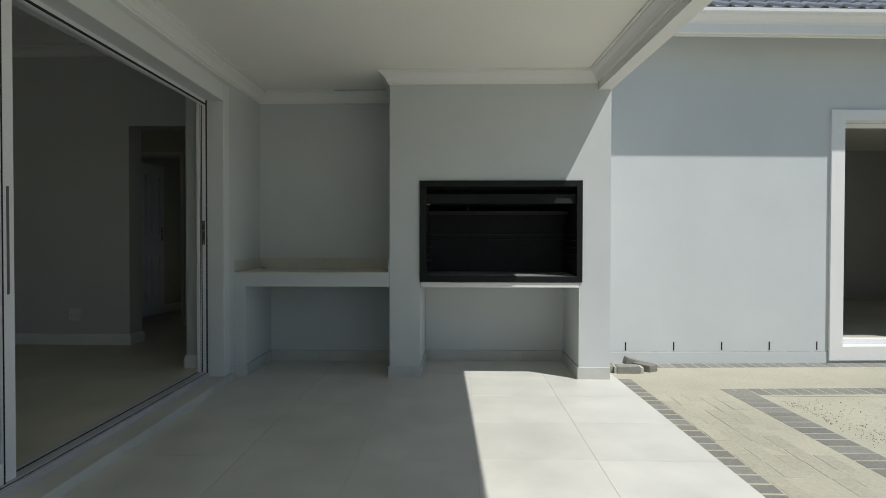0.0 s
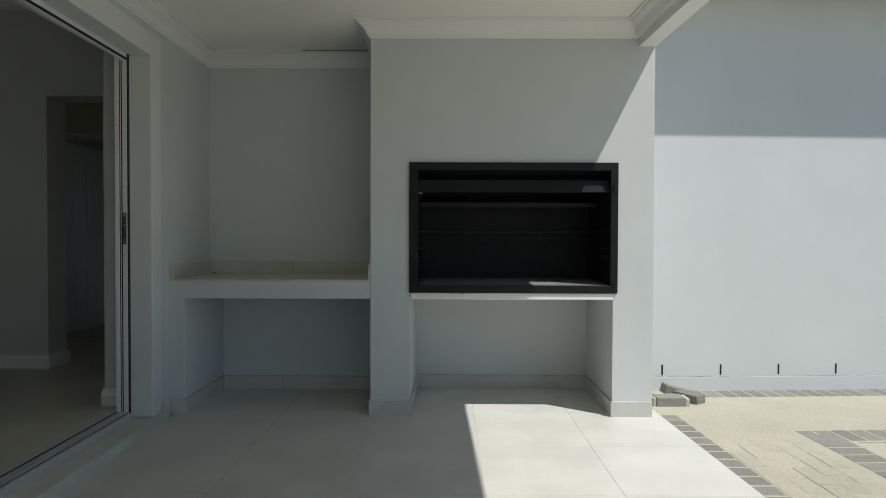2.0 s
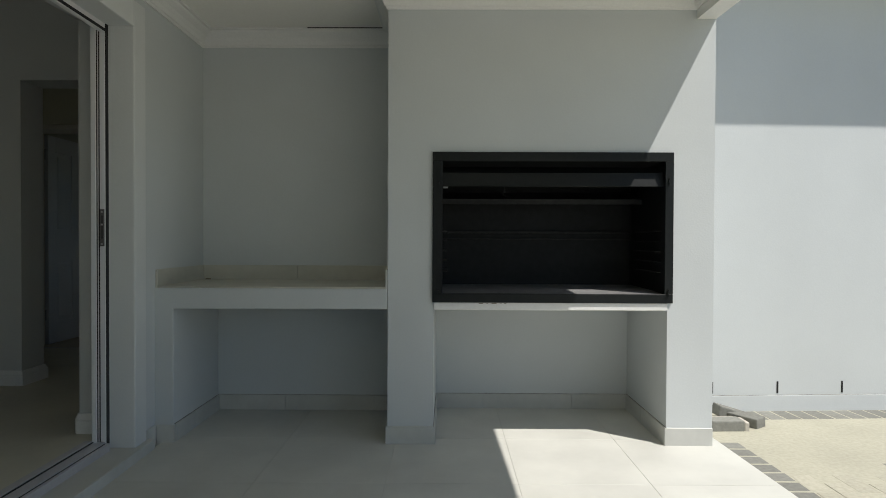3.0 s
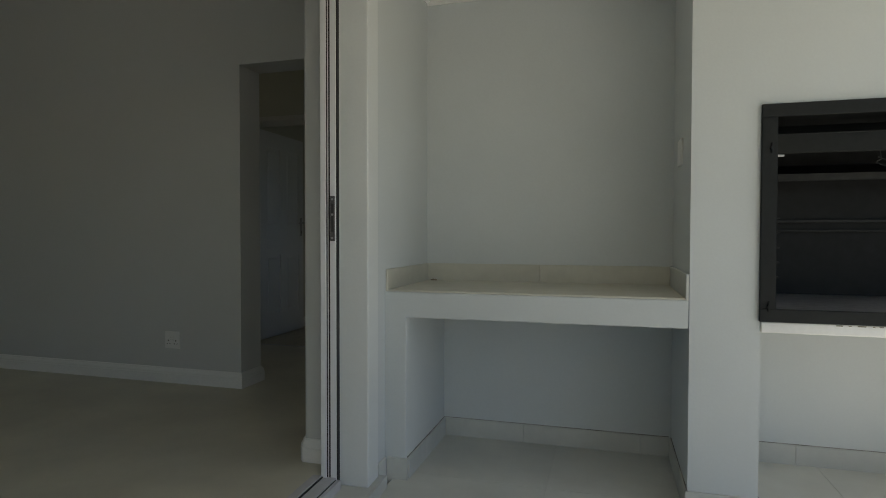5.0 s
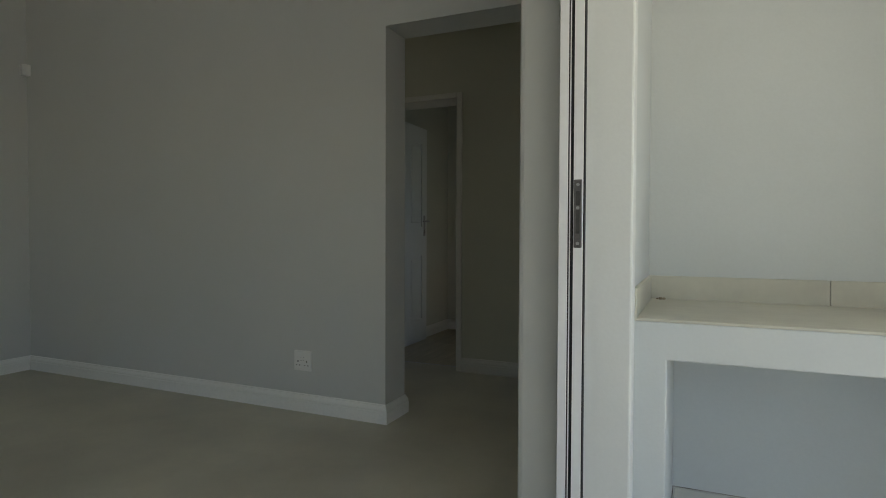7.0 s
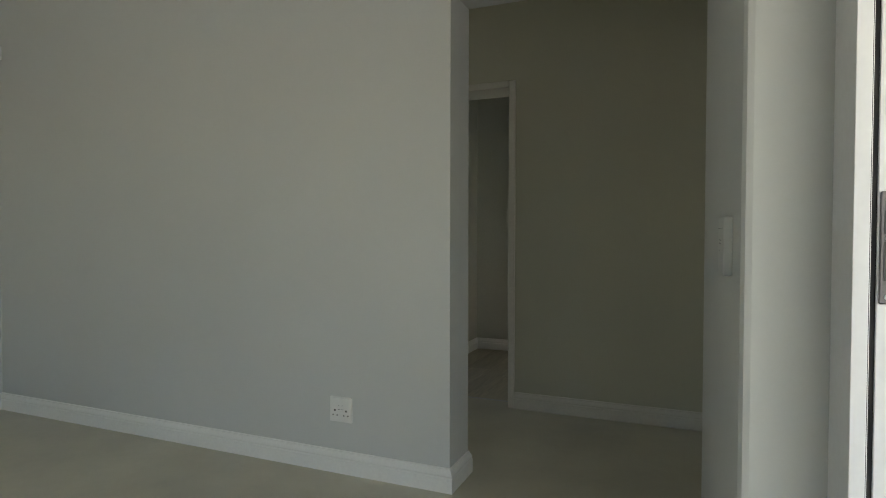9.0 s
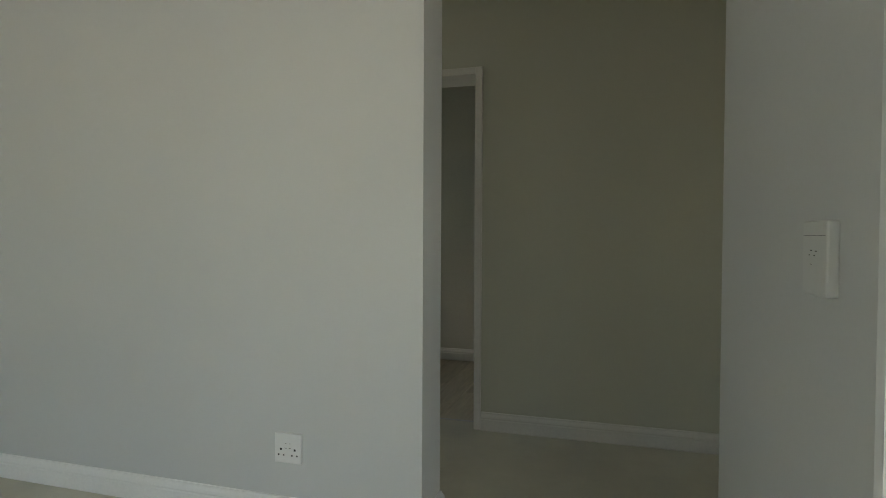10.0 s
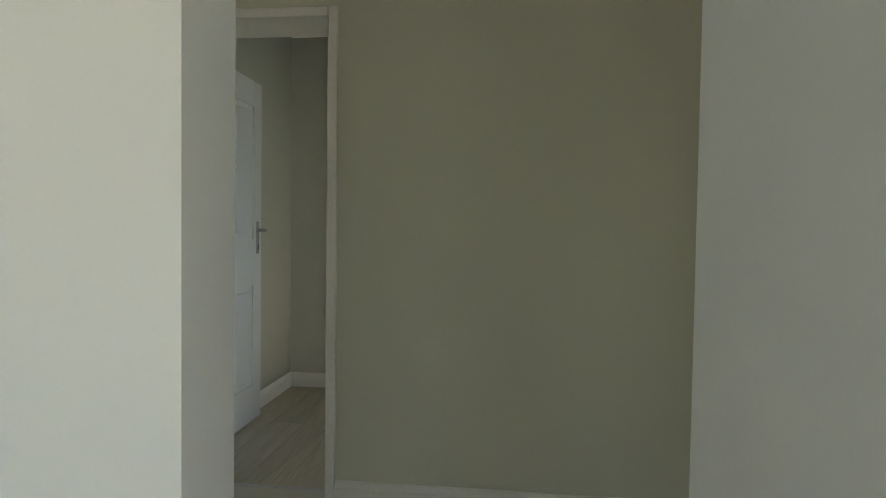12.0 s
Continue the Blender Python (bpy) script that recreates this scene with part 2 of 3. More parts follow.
prism(_w, [(-1.86, 4.13), (-2.006, 4.13), (-2.018, 4.135), (-2.025, 4.147), (-2.062, 5.195), (-1.86, 5.195)], "z", 0, 3.1)
box(_w, -2.026, -1.8, -2.4, 0.06, 0, 3.1)
box(_w, -2.026, -1.862, 0.06, 4.13, 2.285, 3.1)
solid("wall_lounge_inner", _w, ROOM, "grey painted inner face of the patio wall", "wall")
# raised plaster band round the opening
_b = bmesh.new()
box(_b, WX - 0.115, -1.676, 4.05, 4.172, 0.052, 2.36, bevel=0.006, seg=2)
box(_b, WX - 0.115, -1.676, -0.05, 0.10, 0.052, 2.36, bevel=0.006, seg=2)
box(_b, WX - 0.115, -1.676, 0.10, 4.05, 2.222, 2.36, bevel=0.006, seg=2)
_b.transform(SIDE)
solid("trim_door_band", _b, SURROUND, "raised plaster band round the sliding door", "door surround")

# ---------------------------------------------------------------- patio ceiling, cornice, beam, roof
solid("ceiling_patio", prism(bmesh.new(), [(WX, -2.5), (1.35 + 0.033 * 6.8, -2.5), (1.35, CH), (-0.2, CH + 0.1), (-0.2, NB), (WX, NB)], "z", CEILZ, CEILZ + 0.03), CEIL, "smooth off-white patio ceiling", "ceiling")
COVE = [(0, 0), (0, -0.102), (0.008, -0.102), (0.012, -0.09), (0.020, -0.086), (0.028, -0.066), (0.044, -0.044), (0.064, -0.030), (0.074, -0.022), (0.078, -0.012), (0.092, -0.010), (0.094, 0)]
_c = sweep([(WX + 0.033 * 6.2, -2.45), (WX, 3.8), (WX, NB), (-0.40, NB), (-0.40, CH), (1.30, CH), (1.30 + 0.033 * 6.75, -2.45)], COVE, CEILZ - 0.001)
cornice = solid("trim_cornice", _c, TRIM, "white moulded cove cornice under the patio ceiling", "cornice")
# The crack is a solid strip; its shade is put into the colour.
part("gap", boxes((-0.98, -0.49, NB - 0.098, NB - 0.092, CEILZ - 0.005, CEILZ - 0.001)), HOLE, cornice, "dark strip coloured as the shade in the cornice crack")
_b = bmesh.new()
prism(_b, [(1.30, CH), (1.405, CH), (1.405 + 0.033 * 6.9, -2.6), (1.30 + 0.033 * 6.9, -2.6)], "z", 2.358, 2.75)
solid("patio_beam", _b, TRIM, "white plastered edge beam of the patio roof", "beam")
solid("beam_end", boxes((WX, 1.52, -2.6, -2.5, 2.358, 2.75)), TRIM, "white plastered rear beam of the patio roof", "beam")
solid("patio_roof", boxes((-1.99, 1.40, -2.6, 5.2, 2.64, 2.74)), CEIL, "flat slab roof over the patio", "roof")
# Unseen rear wall, added half open to set the light reaching the patio.
solid("wall_rear_added", boxes((-1.9, -0.4, -2.72, -2.6, -0.1, 2.75), (-0.4, 1.52, -2.72, -2.6, 2.36, 2.75)), WALL, "unseen wall and beam added at the patio's rear to shape light", "wall")
solid("patio_column", boxes((1.53, 1.63, -2.6, -2.36, -0.1, 2.357), bevel=0.005), WALL, "pale plastered column at the patio's far corner", "column")

# skirting tiles along the fireplace piers and the niche
SK = [(0, 0), (0.011, 0), (0.011, 0.097), (0.009, 0.1), (0, 0.1)]


def skirting(path, name, label, prof=SK, mat=SKTILE, z=0.0):
    return solid(name, sweep(path, prof, z), mat, label, "skirting")


def tile_skirting(name, label, path, shift=0.0, gap=True):
    """Skirting tiles of 0.6 m set end to end on the right of a plan path, with a thin dark strip above."""
    base = thing(name, label, "skirting", (*path[0], 0), kind="structure")
    for (ax, ay), (bx, by) in zip(path, path[1:]):
        d = Vector((bx - ax, by - ay))
        n, d = d.length, d.normalized()
        cuts = [0.0] + [c for c in (shift + 0.6 * k for k in range(9)) if 0.03 < c < n - 0.03] + [n]
        m = Matrix(((d.x, d.y, 0, ax), (d.y, -d.x, 0, ay), (0, 0, 1, 0), (0, 0, 0, 1)))
        for p, q in zip(cuts, cuts[1:]):
            bm = boxes((p + 0.0008, q - 0.0008, 0, 0.011, -0.01, 0.098), bevel=0.0015)
            bm.transform(m)
            bmesh.ops.recalc_face_normals(bm, faces=bm.faces)
            part("skirting_tile", bm, SKTILE, base)
        if gap:
            bm = boxes((0, n, 0, 0.004, 0.098, 0.1004))
            bm.transform(m)
            bmesh.ops.recalc_face_normals(bm, faces=bm.faces)
            part("joint", bm, GAPLINE, base, "thin dark strip above the tiles")


tile_skirting("baseboard_pier", "pale skirting tiles round the braai pier", [(1.15, 4.988), (1.15, CH - 0.011)], 0.3)
tile_skirting("baseboard_pier_front", "pale skirting tile on the braai pier's face", [(1.139, CH), (1.405, CH)], gap=False)
tile_skirting("baseboard_pier_inner", "pale skirting tiles on the middle pier's side", [(-0.40, NB - 0.012), (-0.40, CH - 0.011)], 0.4)
tile_skirting("baseboard_pier_middle", "pale skirting tile on the middle pier's face", [(-0.411, CH), (-0.134, CH)], gap=False)
tile_skirting("baseboard_alcove_side", "pale skirting tiles on the alcove's side", [(-0.145, CH - 0.011), (-0.145, 4.988)], 0.35)
tile_skirting("baseboard_alcove", "pale skirting tiles at the alcove's back", [(-0.145, 5.0), (1.15, 5.0)], 0.32)
tile_skirting("baseboard_niche", "pale skirting tiles in the niche under the counter", [(-1.597, 4.312), (-1.597, NB)], 0.25)
tile_skirting("baseboard_counter_pier", "pale skirting tiles round the counter's pier", [(WX, 4.197), (WX, CH - 0.011)], gap=False)
tile_skirting("baseboard_counter_front", "pale skirting tile on the counter pier's face", [(WX + 0.0115, CH), (-1.586, CH)], gap=False)
tile_skirting("baseboard_niche_back", "pale skirting tiles at the niche's back", [(-1.597, NB), (-0.41, NB)], 0.45)

# counter
counter = thing("counter", "plastered outdoor counter with beige tiled top and upstand", "counter", (-1.05, 4.6, 0.74))
_s = prism(bmesh.new(), [(WX - 0.02, -0.1), (-1.597, -0.1), (-1.597, 0.745), (-0.402, 0.748), (-0.402, 0.862), (WX - 0.02, 0.862)], "y", CH, NB)
bmesh.ops.bevel(_s, geom=_s.edges[:], offset=0.005, segments=2, affect="EDGES", profile=0.5)
part("slab", _s, WALL, counter, "pale plastered counter slab and pier")
part("top_tile", boxes((WX + 0.012, -0.414, CH + 0.006, NB - 0.012, 0.862, 0.871), bevel=0.002), COUNTER, counter, "beige tiled top")
part("upstand_back", boxes((WX, -1.0645, NB - 0.012, NB, 0.862, 0.965), bevel=0.002), COUNTER, counter)
part("upstand_back", boxes((-1.063, -0.402, NB - 0.012, NB, 0.862, 0.965), bevel=0.002), COUNTER, counter)
part("upstand_side", boxes((WX, WX + 0.012, CH + 0.006, NB - 0.013, 0.862, 0.965), bevel=0.002), COUNTER, counter)
part("upstand_side", boxes((-0.414, -0.402, CH - 0.003, NB - 0.013, 0.862, 0.968), bevel=0.002), SKTILE, counter, "pale tile upstand")

# ---------------------------------------------------------------- braai
X0, X1, Z0, Z1 = -0.152, 1.175, 0.791, 1.622
braai = thing("braai", "black steel built-in braai with an open firebox", "barbecue", (0.5, CH, Z0))
_f = bmesh.new()
FY0, FY1 = CH - 0.018, CH - 0.001
for d in ((X0, X1, Z1 - 0.05, Z1), (X0, X1, Z0, Z0 + 0.05), (X0, X0 + 0.055, Z0 + 0.05, Z1 - 0.05), (X1 - 0.047, X1, Z0 + 0.05, Z1 - 0.05)):
    box(_f, d[0], d[1], FY0, FY1, d[2], d[3], bevel=0.002)
part("front_frame", _f, STEEL, braai, "black powder-coated frame")
bx0, bx1, bz0, bz1 = -0.10, 1.13, 0.836, 1.575
for nm, d in (("side_panel", (bx0 - 0.01, bx0, CH, 4.90, bz0, bz1)), ("side_panel", (bx1, bx1 + 0.01, CH, 4.90, bz0, bz1)), ("back_panel", (bx0, bx1, 4.89, 4.90, bz0, bz1)), ("top_panel", (bx0, bx1, CH, 4.90, bz1, bz1 + 0.01))):
    part(nm, boxes(d), SOOT, braai, "dark steel firebox panel")
part("ash_tray", prism(bmesh.new(), [(CH, bz0 - 0.01), (CH, bz0 + 0.003), (CH + 0.25, bz0 + 0.012), (4.888, bz0 + 0.012), (4.888, bz0 - 0.01)], "x", bx0 + 0.001, bx1 - 0.001), ASH, braai, "dusty grey steel tray")
_h = bmesh.new()
prism(_h, [(CH + 0.006, 1.438), (CH + 0.011, 1.434), (CH + 0.016, 1.438), (CH + 0.034, 1.500), (CH + 0.10, 1.545), (CH + 0.10, 1.553), (CH + 0.024, 1.508)], "x", bx0, bx1)
part("hood_flap", _h, STEEL, braai, "black steel visor bar under the top edge")
_h = bmesh.new()
prism(_h, [(4.66, 1.36), (4.668, 1.36), (4.89, 1.44), (4.89, 1.448), (4.66, 1.39)], "x", bx0 + 0.002, bx1 - 0.002)
part("smoke_baffle", _h, RIBGREY, braai, "grey lower lip of the smoke baffle")
for z, h in ((1.140, 0.010), (1.182, 0.014)):
    part("back_rib", boxes((bx0, bx1, 4.862, 4.89, z, z + h), bevel=0.002), RIBGREY, braai)
for side in (0, 1):
    for k in range(5):
        z = 0.955 + 0.058 * k
        x = bx0 if side == 0 else bx1 - 0.03
        part("grid_rest", boxes((x, x + 0.03, CH + 0.05, CH + 0.42, z, z + 0.006), bevel=0.001), RIBGREY, braai)
for x, z in ((X0 + 0.03, 0.85), (X0 + 0.034, 1.455), (X1 - 0.026, 0.85), (X1 - 0.026, 1.463)):
    _k = bmesh.new()
    cyl(_k, (x, FY0 - 0.012, z), (x, FY0, z), 0.007, 12)
    box(_k, x - 0.003, x + 0.003, FY0 - 0.008, FY0, z - 0.02, z + 0.02, bevel=0.001)
    part("door_pin", _k, STEEL, braai, "small black hinge pin")
part("latch", boxes((-0.094, -0.068, CH + 0.009, CH + 0.022, 1.424, 1.433), bevel=0.002), METAL, braai, "small bright steel catch")
_k = bmesh.new()
for p, q in (((0.245, 1.434), (0.250, 1.405)), ((0.250, 1.405), (0.232, 1.392)), ((0.232, 1.392), (0.262, 1.378)), ((0.238, 1.412), (0.27, 1.398))):
    cyl(_k, (p[0], CH + 0.012, p[1]), (q[0], CH + 0.014, q[1]), 0.0016, 8)
part("chain_hook", _k, RIBGREY, braai, "small bent wire hook")
part("flap_edge", boxes((bx0, bx1, CH + 0.022, CH + 0.036, 1.508, 1.5125), bevel=0.001), STEEL, braai)

# crumbs of mortar left in the counter's corner
_m = bmesh.new()
for x, y, s in ((-1.650, 4.895, 0.008), (-1.637, 4.898, 0.007), (-1.662, 4.90, 0.005)):
    q = bmesh.ops.create_icosphere(_m, subdivisions=2, radius=s, matrix=Matrix.Translation((x, y, 0.871 + 0.35 * s)))
    for v in q["verts"]:
        v.co += Vector((random.uniform(-1, 1), random.uniform(-1, 1), 0.6 * random.uniform(-1, 1))) * 0.2 * s
        v.co.z = max(v.co.z, 0.8712)
_m.faces.ensure_lookup_table()
_scrap = thing("mortar_crumbs", "dark crumbs of mortar left on the counter", "rubble", (-1.645, 4.9, 0.871))
part("crumbs", _m, LITTER, _scrap)

# plate in the niche
_plate = thing("wall_plate", "blank white cover plate on the niche wall", "cover plate", (-0.41, 4.61, 1.5))
part("plate", boxes((-0.412, -0.4, 4.555, 4.67, 1.435, 1.55), bevel=0.004, seg=2), PLASTIC, _plate)

# ---------------------------------------------------------------- sliding door
slider = thing("door_sliding", "white aluminium sliding door, slid open", "sliding door", (-1.85, 2, 0.05), kind="structure")
RAILS = ((-1.869, -1.8455, 0.0, 2.214), (-1.8425, -1.840, 0.012, 2.205), (-1.831, -1.805, 0.012, 2.178))
GAPS = ((-1.8455, -1.8425, 4.008, 2.212), (-1.840, -1.831, 4.018, 2.206))
for a, c, d, h in RAILS:
    part("jamb", boxes((a, c, 4.0 + d, 4.129 if a < -1.86 else 4.063, 0.06, 2.222), bevel=0.0008), ALU, slider)
    part("head_track", boxes((a, c, 0.15, 4.0 + d, h, 2.284 if a < -1.86 else 2.222), bevel=0.0008), ALU, slider)
for a, c, d, h in GAPS:
    part("jamb_seal", boxes((a, c, d, 4.049, 0.06, 2.222)), RUBBER, slider, "black brush seal")
    part("head_seal", boxes((a, c, 0.15, d - 0.002, h, 2.222)), RUBBER, slider, "black brush seal")
part("jamb_seal", boxes((-1.805, -1.8012, 4.017, 4.04, 0.06, 2.222)), RUBBER, slider, "black edge seal")
part("head_seal", boxes((-1.805, -1.800, 0.15, 4.015, 2.182, 2.195)), RUBBER, slider, "black edge seal")
part("far_jamb", boxes((-1.876, -1.806, 0.102, 0.15, 0.06, 2.222), bevel=0.002), ALU, slider)
for a, c, d, z in ((-1.905, -1.866, 4.0, 0.1085), (-1.860, -1.806, 4.01, 0.100), (-1.803, -1.785, 4.013, 0.092)):
    part("floor_track", boxes((a, c, 0.15, d, 0.052, z), bevel=0.0015), TRACK, slider, "grey anodised floor track")
for a, c, d, z in ((-1.866, -1.860, 4.003, 0.1035), (-1.806, -1.803, 4.005, 0.094)):
    part("track_groove", boxes((a, c, 0.15, d, 0.052, z)), RUBBER, slider, "dark track groove")
strike = part("lock_strike", boxes((-1.829, -1.807, 4.007, 4.0125, 1.096, 1.284), bevel=0.002), DARKMETAL, slider, "dull zinc lock strike plate")
part("slot", boxes((-1.8235, -1.8125, 4.0055, 4.008, 1.213, 1.252), (-1.8235, -1.8125, 4.0055, 4.008, 1.135, 1.20)), SOCKETGREY, strike, "latch opening, its shadow put into the grey")
for z in (1.108, 1.206, 1.27):
    _s = bmesh.new()
    cyl(_s, (-1.818, 4.004, z), (-1.818, 4.0075, z), 0.0045, 12)
    part("screw", _s, METAL, strike)


def leaf(x0, x1, y0, y1, name):
    """One glazed leaf: stiles, rails and pane."""
    lf = part(name, boxes((x0, x1, y0, y0 + 0.075, 0.10, 2.18), (x0, x1, y1 - 0.075, y1, 0.10, 2.18), (x0, x1, y0 + 0.075, y1 - 0.075, 0.10, 0.19), (x0, x1, y0 + 0.075, y1 - 0.075, 2.105, 2.18), bevel=0.004), ALU, slider, "white aluminium leaf")
    g = part("pane", boxes(((x0 + x1) / 2 - 0.003, (x0 + x1) / 2 + 0.003, y0 + 0.07, y1 - 0.07, 0.185, 2.11)), GLASS, lf, "clear glass pane")
    g.visible_shadow = False
    return lf


leaf(-1.885, -1.860, 0.15, 1.99, "fixed_leaf")
moving = leaf(-1.842, -1.812, 0.16, 2.0, "sliding_leaf")
part("flush_handle", boxes((-1.812, -1.808, 1.952, 1.966, 0.90, 1.36), bevel=0.0015), DARKMETAL, moving, "dull metal handle plate")
part("bead", boxes((-1.812, -1.808, 1.926, 1.930, 0.10, 2.18)), RUBBER, moving)

slider.matrix_world = SIDE @ slider.matrix_world
sill.matrix_world = SIDE @ sill.matrix_world

# ---------------------------------------------------------------- lounge
_w = bmesh.new()
for d in ((RX - 0.2, -3.05, IY, 5.338, 0, 3.1), (-3.05, -2.0, IY, 5.338, 2.24, 3.1)):
    box(_w, *d)
solid("wall_lounge_end", _w, ROOM, "grey-green painted lounge wall with a tall opening", "wall")
solid("wall_lounge_side", boxes((RX - 0.2, RX, -2.4, -0.55, 0, 3.1), (RX - 0.2, RX, 0.65, 5.115, 0, 3.1), (RX - 0.2, RX, -0.55, 0.65, 0, 0.5), (RX - 0.2, RX, -0.55, 0.65, 2.2, 3.1)), ROOM, "grey painted far side wall of the lounge", "wall")
solid("wall_lounge_rear", boxes((RX - 0.2, -4.95, -2.6, -2.4, 0, 3.1), (-3.8, -1.9, -2.6, -2.4, 0, 3.1), (-4.95, -3.8, -2.6, -2.4, 2.2, 3.1), (-4.95, -3.8, -2.6, -2.4, -0.1, IZ)), ROOM, "grey painted rear wall of the lounge", "wall")
solid("ceiling_lounge", boxes((RX - 0.2, -1.99, -2.6, 5.338, 3.02, 3.12)), CEIL, "off-white lounge ceiling", "ceiling")
solid("trim_lounge_cornice", sweep([(RX, -2.4), (RX, IY), (-2.06, IY)], COVE, 3.018), TRIM, "white cove cornice in the lounge", "cornice")
solid("house_roof", boxes((-6.5, -1.7, -2.7, 8.6, 3.13, 3.25)), CEIL, "plain roof deck over the house", "roof")
SKI = [(0, 0), (0.018, 0), (0.019, 0.062), (0.016, 0.068), (0.017, 0.074), (0.014, 0.083), (0.008, 0.094), (0.006, 0.102), (0, 0.104)]
skirting([(RX, -2.4), (RX, IY), (-3.05, IY), (-3.05, 5.338), (RX - 0.15, 5.338)], "baseboard_lounge", "white moulded skirting along the lounge wall", SKI, TRIM, IZ)
skirting([(-2.062, 5.19), (-2.025, 4.142), (-2.013, 4.13), (-1.870, 4.13)], "baseboard_patio_wall", "white moulded skirting beside the sliding door", SKI, TRIM, IZ)


def socket(name, label, place, turn, rows, mat=PLASTIC, deep=0.010, tall=0.0585):
    """A wall plate facing its own -y, with dark openings given as (x, z, w, h)."""
    th = thing(name, label, "socket", place)
    th.matrix_world = pose(*place, 0, 0, turn)
    pl = new("plate", mesh("plate", boxes((-0.0585, 0.0585, -deep, 0.003, -tall, tall), bevel=0.004, seg=2), mat))
    pl.parent = th
    for x, z, w, h in rows:
        o = new("slot", mesh("slot", boxes((x - w / 2, x + w / 2, -deep - 0.0006, -deep + 0.0002, z - h / 2, z + h / 2)), HOLE))
        o.parent = pl
    return th


socket("wall_socket", "white double wall socket above the lounge skirting", (-3.592, IY, 0.40), 0,
       [(-0.03, -0.004, 0.008, 0.008), (0.03, -0.004, 0.008, 0.008), (-0.04, -0.026, 0.006, 0.006), (-0.018, -0.026, 0.006, 0.006), (0.018, -0.026, 0.006, 0.006), (0.04, -0.026, 0.006, 0.006),
        (-0.009, 0.001, 0.009, 0.0015), (0.009, 0.001, 0.009, 0.0015), (-0.009, 0.019, 0.005, 0.0015), (0.009, 0.019, 0.005, 0.0015)])
socket("light_switch", "white switch and outlet plate beside the sliding door", (-2.034, 4.340, 1.186), -88.1,
             [(0, 0.041, 0.105, 0.0006), (-0.014, 0.014, 0.008, 0.0016), (0.010, 0.013, 0.008, 0.0016), (-0.022, 0.006, 0.004, 0.0022), (0.002, 0.005, 0.005, 0.0022), (-0.012, -0.011, 0.008, 0.0008)], PLATE, 0.018, 0.067)
_pir = thing("alarm_sensor", "small white wedge-shaped alarm sensor in the corner", "alarm sensor", (-6.06, 5.07, 2.33))
_p = bmesh.new()
prism(_p, [(RX + 0.002, 5.065), (RX + 0.002, IY - 0.002), (RX + 0.05, IY - 0.002), (RX + 0.045, 5.085), (RX + 0.028, 5.065)], "z", 2.295, 2.375)
part("case", _p, PLASTIC, _pir)
part("lens", boxes((RX + 0.024, RX + 0.04, 5.06, 5.075, 2.305, 2.335), bevel=0.003), PLASTIC, _pir)

# ---------------------------------------------------------------- passage and the room behind it
_w = boxes((-7.5, -3.975, FY, 6.62, 0, 2.8), (-3.135, 0.2, FY, 6.62, 0, 2.8), (-3.975, -3.135, FY, 6.62, 2.19, 2.8))
solid("wall_passage", _w, PASSAGE, "passage wall with a doorway, dimness and olive cast painted in", "wall")
solid("wall_passage_near", boxes((-1.99, 0.2, 5.2, 5.34, 0, 2.8)), PASSAGE, "passage wall behind the braai in the dimmed paint", "wall")
# Both end openings are unseen, added to light the passage and the opening's side.
solid("wall_passage_end", boxes((0.2, 0.3, 5.2, 5.36, 0, 2.8), (0.2, 0.3, 5.95, 6.62, 0, 2.8), (0.2, 0.3, 5.36, 5.95, 0, 0.2), (0.2, 0.3, 5.36, 5.95, 1.9, 2.8), (-7.6, -7.5, 5.338, 6.62, 0, 0.5), (-7.6, -7.5, 5.338, 6.62, 1.5, 2.8), (-7.6, -7.5, 5.338, 5.55, 0.5, 1.5), (-7.6, -7.5, 6.03, 6.62, 0.5, 1.5)), PASSAGE, "passage end walls in dimmed paint, unseen openings added for light", "wall")
solid("floor_passage", boxes((-7.6, -6.4, 5.2, 6.52, -0.3, IZ), (-1.88, 0.3, 5.2, 6.52, -0.3, IZ)), INFLOOR, "matt greige tiled passage floor", "floor")
solid("ceiling_passage", boxes((-7.6, 0.3, 5.338, 6.62, 2.72, 2.8)), CEIL, "off-white passage ceiling", "ceiling")
solid("wall_above_opening", boxes((-7.6, 0.3, 5.338, 5.36, 2.74, 3.12)), CEIL, "filling above the passage ceiling", "wall")
# Cream here takes in the passage's warm light; other skirtings are white.
skirting([(-3.122, FY), (0.2, FY)], "baseboard_passage", "moulded skirting along the passage wall, warm light in its cream paint", SKI, FRAMEP, IZ)
skirting([(-7.4, FY), (-3.99, FY)], "baseboard_passage_far", "moulded skirting along the passage wall, warm light in its cream paint", SKI, FRAMEP, IZ)
_fr = bmesh.new()
for d in ((-3.165, -3.124, FY - 0.014, 6.634, IZ, 2.186), (-3.986, -3.945, FY - 0.014, 6.634, IZ, 2.186), (-3.945, -3.165, FY - 0.014, 6.634, 2.145, 2.186)):
    box(_fr, *d, bevel=0.003)
door_1 = solid("door_frame_1", _fr, FRAMEP, "cream painted steel door frame", "door frame")
part("threshold", boxes((-3.945, -3.165, 6.512, 6.532, IZ - 0.01, IZ + 0.002), bevel=0.001), TRACK, door_1, "thin grey threshold strip")
# open panel door
pdoor = thing("door_panel", "white moulded panel door standing wide open", "door", (-3.93, 6.63, IZ), kind="structure")
_d = bmesh.new()
lx0, lx1, ly0, ly1, lz0, lz1 = -3.952, -3.915, 6.64, 7.45, IZ + 0.012, 2.135
st = 0.105
ym = (ly0 + ly1) / 2
